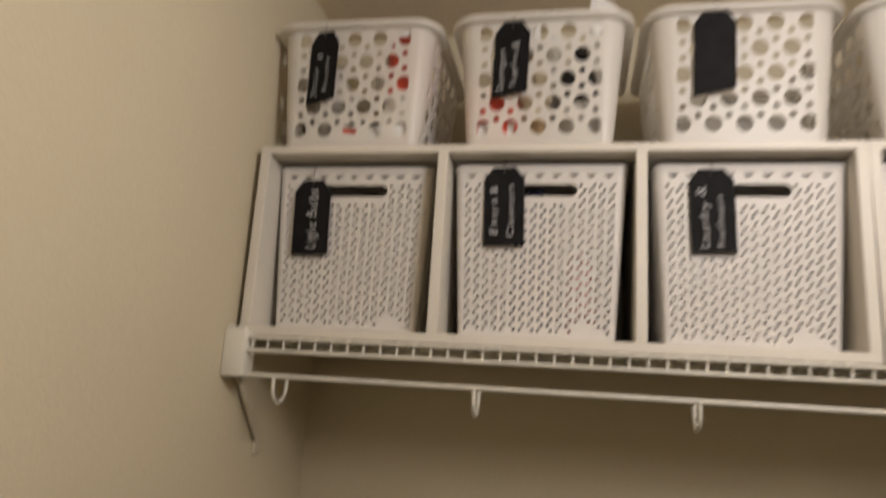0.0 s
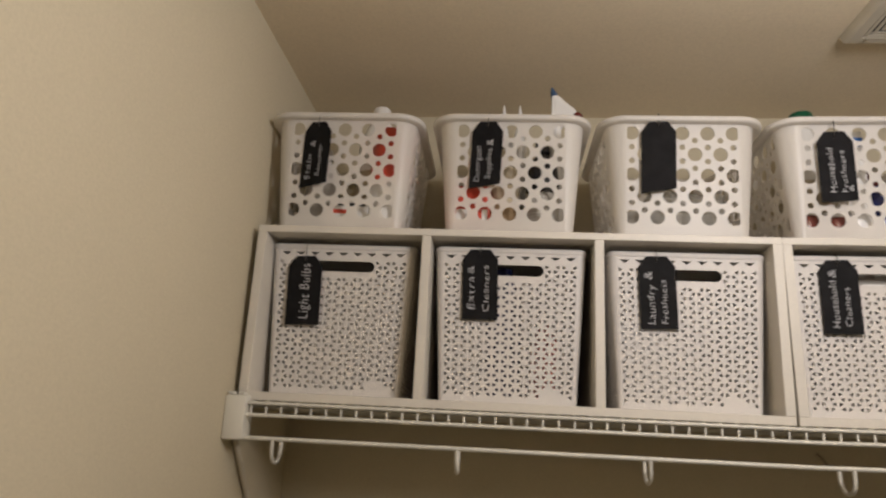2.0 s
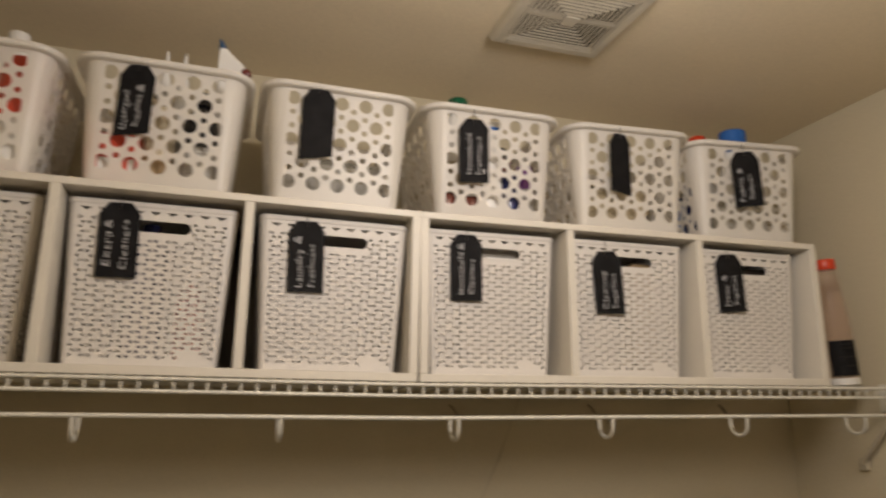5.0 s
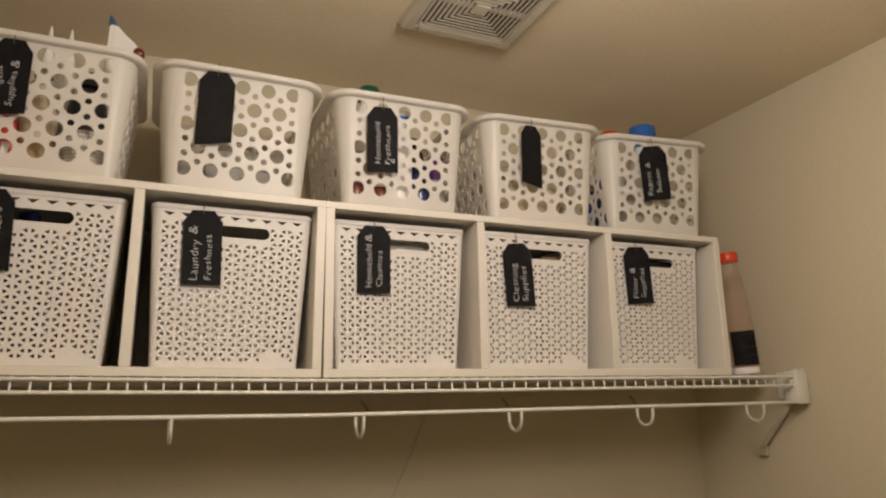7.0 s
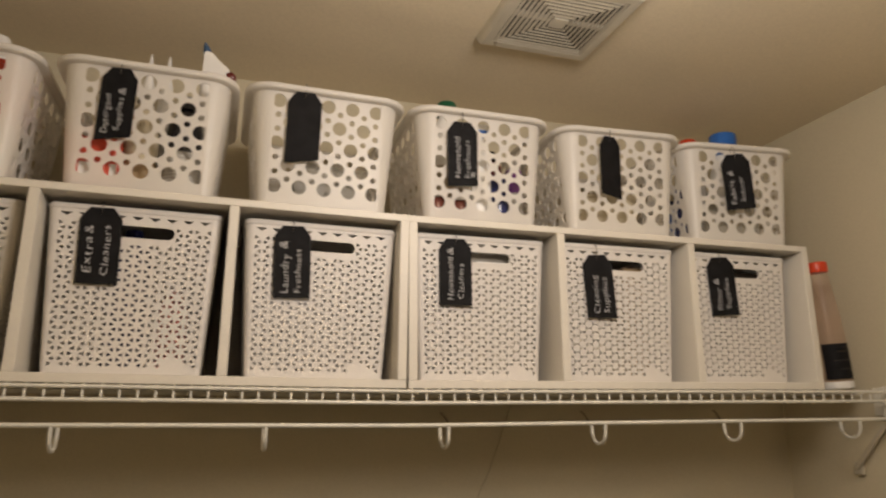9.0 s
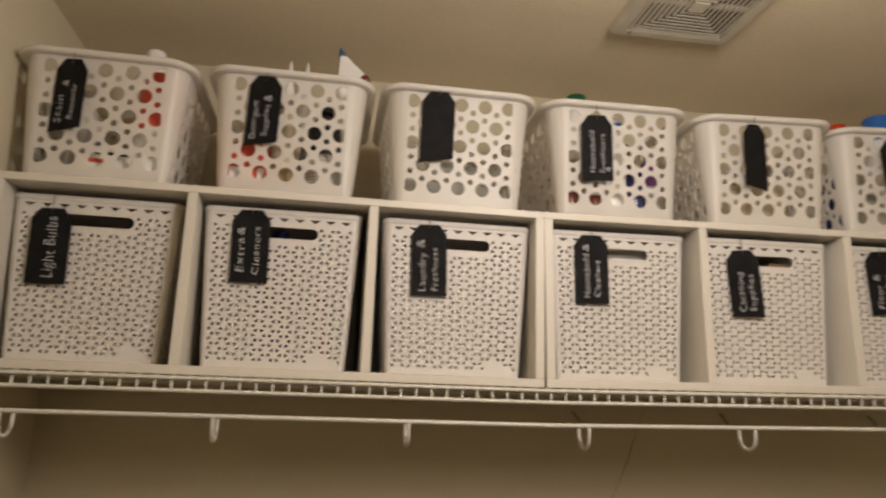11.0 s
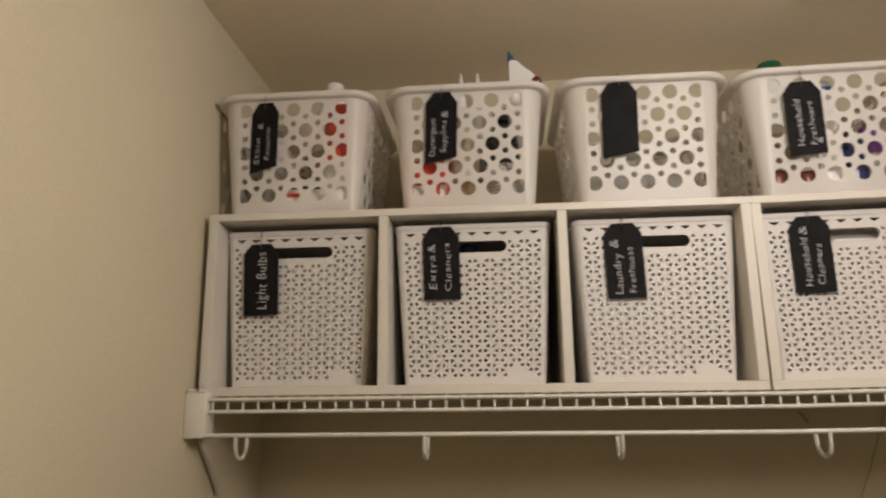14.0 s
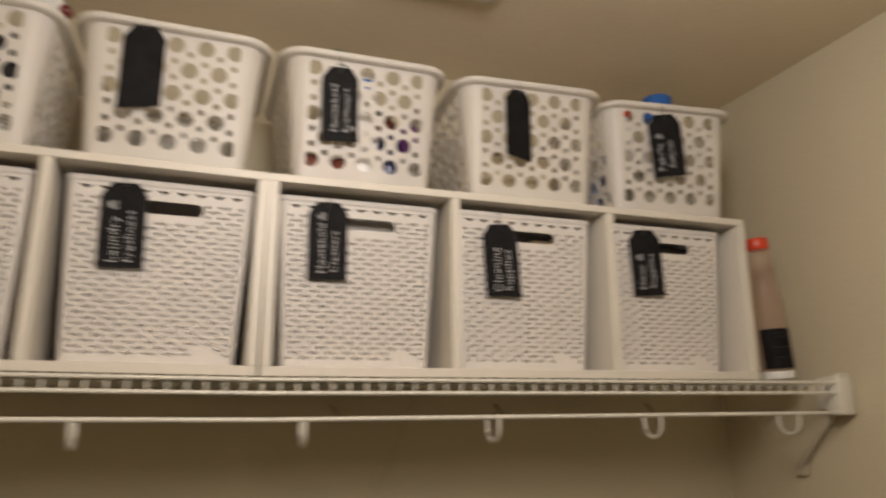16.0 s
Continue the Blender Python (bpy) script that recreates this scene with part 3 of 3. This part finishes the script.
# ---- what the baskets hold ----
def inside(k, x, y, lean=0.0, rz=0.0, z=0.0038, tall=1.10):
    """A place on the floor of basket k; tall stretches a thing to its true height."""
    bx, rot = BASKETS[k]
    return seated(bx, BY, TOP_Z, rot) @ Matrix.Translation((x * 1.05, y, z)) @ Matrix.Rotation(radians(rz), 4, "Z") @ Matrix.Rotation(radians(lean), 4, "Y") @ Matrix.Diagonal((1.04, 1.0, tall, 1))


def bottle(m, label, r, h, body, cap, cap_r, cap_h, band=None, neck=None, squash=1.0, bars=None, shoulder=0.72):
    """A moulded bottle: body, screw cap and, where there is one, a wrapped label with print bars."""
    t = thing("bottle", label, "bottle", "", m)
    nk = neck or cap_r * 0.8
    top = h - cap_h
    prof = [(r * 0.80, 0), (r * 0.96, 0.003), (r, 0.010), (r, top * shoulder), (r * 0.93, top * (shoulder + 0.35 * (1 - shoulder))), (nk + (r - nk) * 0.35, top * (shoulder + 0.75 * (1 - shoulder))), (nk, top * 0.97), (nk, top + 0.002)]
    part("body", lathe(prof, 28, 1, squash), body, t, smooth=True, angle=0.9)
    capm = bmesh.new()
    n = 36
    rings = []
    for rr, z in ((cap_r * 1.03, top), (cap_r, top + 0.002), (cap_r * 0.96, h - 0.003), (cap_r * 0.86, h)):
        rings.append([capm.verts.new((rr * (1 - 0.025 * (q % 2)) * math.cos(2 * math.pi * q / n), rr * (1 - 0.025 * (q % 2)) * math.sin(2 * math.pi * q / n), z)) for q in range(n)])
    for a, b in zip(rings, rings[1:]):
        for q in range(n):
            capm.faces.new((a[q], a[(q + 1) % n], b[(q + 1) % n], b[q]))
    capm.faces.new(rings[0][::-1])
    capm.faces.new(rings[-1])
    part("cap", capm, cap, t, smooth=True, angle=0.7)
    if band:
        z0, z1, mat = band
        bm = bmesh.new()
        rows = [[bm.verts.new(((r + 0.0006) * math.cos(a), squash * (r + 0.0006) * math.sin(a), z)) for a in (2 * math.pi * q / 28 for q in range(28))] for z in (z0, z1)]
        for q in range(28):
            bm.faces.new((rows[0][q], rows[0][(q + 1) % 28], rows[1][(q + 1) % 28], rows[1][q]))
        lab = part("label", bm, mat, t, "printed wrap label", smooth=True)
        for z, a0, a1, hh, bm_mat in bars or ():
            bm = bmesh.new()
            seg = 6
            rows = [[bm.verts.new(((r + 0.0011) * math.cos(a), squash * (r + 0.0011) * math.sin(a), zz)) for a in (radians(a0 + (a1 - a0) * q / seg) for q in range(seg + 1))] for zz in (z, z + hh)]
            for q in range(seg):
                bm.faces.new((rows[0][q], rows[0][q + 1], rows[1][q + 1], rows[1][q]))
            part("print_bar", bm, bm_mat, lab)
    return t


def carton(name, m, label, category, w, d, h, mat, bars=(), bevel=0.0015):
    t = thing(name, label, category, "", m)
    part("body", boxed(-w / 2, w / 2, -d / 2, d / 2, 0, h, bevel=bevel), mat, t)
    for x0, x1, z0, z1, bm_mat in bars:
        part("print_bar", boxed(x0, x1, -d / 2 - 0.0007, -d / 2 + 0.0005, z0, z1), bm_mat, t)
    return t


def pouch(m, label, w, d, h, mat, seed, stripes=None):
    """A crumpled bag or folded packet."""
    t = thing("plastic_pouch", label, "pouch", "", m)
    rnd = random.Random(seed)
    bm = bmesh.new()
    nu, nv = 18, 12
    ph = [rnd.uniform(0, 6.3) for _ in range(6)]
    grid = []
    for v in range(nv + 1):
        row = []
        b = v / nv
        full = math.sin(math.pi * min(1.0, 0.18 + 0.82 * (1 - b))) ** 0.6 if b < 1 else 0.05
        for u in range(nu):
            a = 2 * math.pi * u / nu
            ca, sa = math.cos(a), math.sin(a)
            ex = abs(ca) ** 0.6 * (1 if ca > 0 else -1)
            ey = abs(sa) ** 0.8 * (1 if sa > 0 else -1)
            wob = 1 + 0.07 * math.sin(5 * a + ph[0] + 7 * b) + 0.05 * math.sin(9 * a + ph[1] - 11 * b)
            row.append(bm.verts.new((w / 2 * ex * (0.86 + 0.14 * full) * wob, d / 2 * ey * full * wob, h * b + (0.006 * math.sin(3 * a + ph[2]) if b > 0.5 else 0))))
        grid.append(row)
    for a, b in zip(grid, grid[1:]):
        for u in range(nu):
            bm.faces.new((a[u], a[(u + 1) % nu], b[(u + 1) % nu], b[u]))
    bm.faces.new(grid[0][::-1])
    bm.faces.new(grid[-1])
    part("film", bm, mat, t, smooth=True, angle=0.9)
    return t


def jar(m, label, r, h, body, lid):
    t = thing("jar", label, "jar", "", m)
    part("glass", lathe([(r * 0.9, 0), (r, 0.004), (r, h * 0.74), (r * 0.94, h * 0.8)], 24), body, t, smooth=True)
    part("lid", lathe([(r * 0.97, h * 0.8), (r * 0.99, h * 0.82), (r * 0.97, h * 0.98), (r * 0.9, h)], 24), lid, t, smooth=True)
    return t


# stain removers
bottle(inside(0, 0.041, -0.020, tall=1), "white stain remover bottle with a wide white cap in a basket", 0.040, 0.298, M_WHITE, M_WHITE, 0.0185, 0.020, squash=0.8, band=(0.03, 0.15, M_BEIGE), bars=[(0.05, -120, -60, 0.008, M_BLACK), (0.035, -100, -70, 0.006, M_BLACK)])
bottle(inside(0, 0.075, -0.088, 0, 10), "red and white bottle standing in a basket", 0.033, 0.196, M_RED, M_RED, 0.028, 0.02, band=(0.012, 0.092, M_WHITE), shoulder=0.96)
bottle(inside(0, -0.055, -0.055), "translucent white bottle with a grey label in a basket", 0.033, 0.17, M_WHITE, M_GREY, 0.015, 0.018, band=(0.03, 0.10, M_GREY))
carton("soap_carton", inside(0, 0.010, -0.098, 0, 4), "small white carton with a red stripe in a basket", "carton", 0.072, 0.026, 0.062, M_WHITE, [(-0.034, 0.000, 0.034, 0.041, M_RED), (-0.02, 0.03, 0.048, 0.053, M_BLACK)])
bottle(inside(0, 0.010, 0.060), "beige bottle at the back of a basket", 0.034, 0.18, M_BEIGE, M_WHITE, 0.014, 0.02)

# detergent supplies
carton("detergent_tub", inside(1, -0.070, -0.098, 0, 0), "red tub of detergent pods at the front of a basket", "tub", 0.074, 0.030, 0.090, M_RED, [(-0.024, 0.010, 0.014, 0.046, M_WHITE), (0.022, 0.032, 0.014, 0.046, M_WHITE)], bevel=0.008)
t = bottle(inside(1, 0.058, -0.082), "black detergent bottle with a patterned silver label in a basket", 0.030, 0.182, M_BLACK, M_BLACK, 0.014, 0.022, band=(0.012, 0.080, M_GREY))
bm = bmesh.new()
for row in range(11):
    for col in range(17):
        z, a = 0.015 + 0.0057 * row, radians(-168 + 9 * col + 4.5 * (row % 2))
        bm.faces.new([bm.verts.new((0.0312 * math.cos(a + u), 0.0312 * math.sin(a + u), z + v)) for u, v in ((-0.05, 0), (0, -0.0018), (0.05, 0), (0, 0.0018))])
part("dot_print", bm, M_WHITE, t, "rows of small white dots")
bottle(inside(1, -0.010, -0.075), "beige bottle with white bands in a basket", 0.028, 0.188, M_BEIGE, M_GREY, 0.014, 0.02, band=(0.02, 0.06, M_TAN))
for px in (-0.0145, 0.0165):
    t = bottle(inside(1, px, -0.030, tall=1), "slim white bottle with a pointed tip in a basket", 0.014, 0.274, M_WHITE, M_WHITE, 0.008, 0.010)
    part("dropper_tip", lathe([(0.006, 0.2742), (0.0045, 0.2822), (0.002, 0.3002), (0.0008, 0.3052)], 12), M_WHITE, t, smooth=True)


def spray_bottle():
    t = thing("spray_bottle", "white trigger spray bottle with a blue nozzle and red knob", "spray bottle", "", inside(1, 0.0915, -0.058, tall=1.065))
    part("body", lathe([(0.017, 0), (0.020, 0.004), (0.020, 0.12), (0.016, 0.175), (0.011, 0.205), (0.0105, 0.228)], 24, centre=(-0.008, 0, 0)), M_WHITE, t, smooth=True)
    bm = bmesh.new()
    vs = [(-0.018, 0.224), (0.002, 0.224), (0.008, 0.238), (0.030, 0.242), (0.034, 0.252), (0.027, 0.264), (0.010, 0.277), (-0.003, 0.291), (-0.016, 0.292)]
    f = [bm.verts.new((a, -0.009, b)) for a, b in vs]
    g = [bm.verts.new((a, 0.009, b)) for a, b in vs]
    bm.faces.new(f)
    bm.faces.new(g[::-1])
    for k in range(len(vs)):
        bm.faces.new((f[k], g[k], g[(k + 1) % len(vs)], f[(k + 1) % len(vs)]))
    bmesh.ops.bevel(bm, geom=bm.edges[:], offset=0.002, segments=2, affect="EDGES")
    part("head", bm, M_WHITE, t, smooth=True)
    for k in range(2):
        part("guide_fin", boxed(-0.016 + 0.007 * k, -0.0135 + 0.007 * k, -0.0105, -0.0085, 0.245, 0.288), M_WHITE, t)
    bm = lathe([(0.0068, 0), (0.0072, 0.003), (0.0058, 0.012), (0.0015, 0.023)], 14)
    bm.transform(Matrix.Translation((-0.010, 0, 0.289)) @ Matrix.Rotation(radians(-16), 4, "Y"))
    part("nozzle", bm, M_STEELBLUE, t, "dull blue nozzle", smooth=True)
    bm = lathe([(0.005, -0.009), (0.010, -0.005), (0.0115, 0.0), (0.010, 0.006), (0.005, 0.010)], 16)
    bm.transform(Matrix.Translation((0.032, -0.002, 0.248)) @ Matrix.Rotation(radians(70), 4, "Y"))
    part("knob", bm, M_DARKRED, t, "dark red knob", smooth=True)


spray_bottle()

# loose packets
pouch(inside(2, 0.020, -0.055, 0, 6), "clear crinkled plastic bag with grey contents in a basket", 0.15, 0.10, 0.098, M_CLEAR, 3)
carton("grey_packet", inside(2, 0.010, -0.040, 0, 5), "flat grey packet inside a clear bag", "packet", 0.12, 0.05, 0.062, M_GREY)
carton("grey_packet", inside(2, -0.070, -0.060, 0, -12), "flat grey packet standing in a basket", "packet", 0.05, 0.05, 0.058, M_GREY)

# fresheners
bottle(inside(3, -0.0215, 0.015, tall=0.985), "tall bottle with a dark green cap in a basket", 0.038, 0.316, M_WHITE, M_GREEN, 0.0225, 0.030, squash=0.8, band=(0.04, 0.16, M_BEIGE))
jar(inside(3, -0.078, -0.096), "jar of brown scented wax in a basket", 0.022, 0.058, M_BROWN, M_GREY)
jar(inside(3, -0.030, -0.094), "jar of brown scented wax in a basket", 0.022, 0.056, M_BROWN, M_WHITE)
jar(inside(3, 0.048, -0.094), "dark navy glass jar in a basket", 0.021, 0.100, M_NAVY, M_NAVY)
bottle(inside(3, 0.050, -0.045, 0, 0), "dark red-brown bottle in a basket", 0.024, 0.165, M_DARKRED, M_BLACK, 0.014, 0.02, shoulder=0.92)
bottle(inside(3, 0.085, -0.086), "purple air freshener bottle in a basket", 0.0165, 0.140, M_PURPLE, M_GREY, 0.009, 0.015, shoulder=0.92, band=(0.004, 0.072, M_GREY))
pouch(inside(3, 0.010, -0.103), "small silver foil packet in a basket", 0.038, 0.022, 0.10, M_WHITE, 8)
carton("freshener_refill", inside(3, 0.006, -0.104, 0, 0), "white refill pack with a blue band in a basket", "refill pack", 0.036, 0.014, 0.196, M_WHITE, [(-0.0175, 0.0175, 0.168, 0.184, M_BLUE)])

# cleaning cloths
pouch(inside(4, -0.005, -0.045), "beige bag of folded cloths in a basket", 0.16, 0.12, 0.10, M_BEIGE, 5)
t = thing("wire_loop", "thin dark wire loop standing above a basket rim", "wire", "", inside(4, -0.060, -0.148, z=0.2175, tall=1))
part("loop", tube(bmesh.new(), [(-0.014, 0, 0), (-0.012, 0, 0.006), (-0.004, 0, 0.010), (0.006, 0, 0.009), (0.012, 0, 0.004), (0.014, 0, 0)], 0.0012, 6), M_HOOK, t, smooth=True, angle=1.4)

# softeners
bottle(inside(5, 0.061, -0.008, tall=0.955), "white fabric softener bottle with a large blue cap in a basket", 0.040, 0.324, M_WHITE, M_BLUE, 0.0325, 0.058, squash=0.8, neck=0.022, band=(0.03, 0.16, M_WHITE))
bottle(inside(5, -0.082, -0.045), "navy bottle beside the wall of a basket", 0.018, 0.165, M_NAVY, M_WHITE, 0.012, 0.02, shoulder=0.9)
bottle(inside(5, -0.083, 0.004), "blue bottle beside the wall of a basket", 0.018, 0.12, M_BLUE, M_NAVY, 0.012, 0.02, shoulder=0.9)
bottle(inside(5, 0.004, 0.050, tall=1), "softener bottle with an orange-red cap in a basket", 0.034, 0.313, M_WHITE, M_ORANGE, 0.022, 0.034)
pouch(inside(5, 0.010, -0.078), "crinkled clear wrapper in a basket", 0.13, 0.07, 0.09, M_CLEAR, 11)
carton("beige_packet", inside(5, 0.022, -0.042), "plain beige packet in a basket", "packet", 0.11, 0.05, 0.10, M_BEIGE)


# ---- what the bins hold, seen through their slots ----
def in_bin(k, x, y):
    bx, by = BINS[k]
    return seated(bx, by + 0.1335, SHELF_Z + 0.0147) @ Matrix.Translation((x, y, 0.003))


carton("cleaner_box", in_bin(3, 0.020, -0.085), "grey-brown box behind the slot of a bin", "box", 0.150, 0.040, 0.246, M_GREY, [(-0.02, 0.05, 0.224, 0.2275, M_WHITE)])
carton("cleaner_box", in_bin(4, 0.055, -0.080), "tan box behind the slot of a bin", "box", 0.050, 0.040, 0.234, M_TAN)
carton("cleaner_box", in_bin(5, 0.040, -0.080), "dark brown box behind the slot of a bin", "box", 0.110, 0.040, 0.240, M_UMBER)
bottle(in_bin(1, 0.065, -0.086), "pale pink cleaner bottle behind the weave of a bin", 0.026, 0.16, M_PINK, M_WHITE, 0.012, 0.02)
bottle(in_bin(1, -0.010, -0.070), "dark blue cleaner bottle behind the slot of a bin", 0.034, 0.245, M_NAVY, M_NAVY, 0.016, 0.02, shoulder=0.9)


# thin line along the back wall, slightly darker than its paint
t = thing("wall_cord", "thin faint brown line down the wall under the shelf", "cord", "")
part("cord", tube(bmesh.new(), [(1.255, Y_BACK - 0.0016, 1.705), (1.232, Y_BACK - 0.0016, 1.640), (1.200, Y_BACK - 0.0016, 1.560), (1.160, Y_BACK - 0.0016, 1.480), (1.10, Y_BACK - 0.0016, 1.38), (1.06, Y_BACK - 0.0016, 1.20), (1.05, Y_BACK - 0.0016, 0.9), (1.05, Y_BACK - 0.0016, 0.0)], 0.0011, 6), M_LINE, t, smooth=True, angle=1.4)


# ---- tall bottle at the end of the shelf ----
def tall_bottle():
    x, y = 1.926, 0.058
    t = thing("tall_bottle", "clear plastic bottle with an orange-red cap and black label", "bottle", "", pose(x, y, SHELF_Z + sag(x) + 0.0035, 0, -4.0, 0) @ Matrix.Diagonal((0.88, 0.88, 0.955, 1)))
    part("body", lathe([(0.032, 0), (0.036, 0.004), (0.0365, 0.02), (0.0365, 0.115), (0.034, 0.165), (0.028, 0.225), (0.023, 0.268), (0.022, 0.280)], 36), M_CLEARP, t, smooth=True, angle=0.9)
    part("cap", lathe([(0.0245, 0.276), (0.0255, 0.278), (0.0255, 0.298), (0.0235, 0.301)], 36), M_ORANGE, t, smooth=True, angle=0.7)
    bm = bmesh.new()
    a0, a1, n = -175, 5, 18
    rows = [[bm.verts.new((0.0371 * math.cos(a), 0.0371 * math.sin(a), z)) for a in (radians(a0 + (a1 - a0) * q / n) for q in range(n + 1))] for z in (0.022, 0.104)]
    for q in range(n):
        bm.faces.new((rows[0][q], rows[0][q + 1], rows[1][q + 1], rows[1][q]))
    lab = part("label", bm, M_BOARD, t, "black wrap label with pale print", smooth=True)
    for z, b0, b1 in ((0.094, -130, -70), (0.084, -125, -80), (0.064, -135, -60), (0.044, -130, -75)):
        bm = bmesh.new()
        rows = [[bm.verts.new((0.0376 * math.cos(a), 0.0376 * math.sin(a), zz)) for a in (radians(b0 + (b1 - b0) * q / 8) for q in range(9))] for zz in (z, z + 0.0022)]
        for q in range(8):
            bm.faces.new((rows[0][q], rows[0][q + 1], rows[1][q + 1], rows[1][q]))
        part("print_bar", bm, M_BLACK, lab)
    part("foot", lathe([(0.034, -0.0002), (0.0372, 0.002), (0.0372, 0.014), (0.0368, 0.017)], 36), M_WHITE, t, "white bottle foot", smooth=True)


tall_bottle()
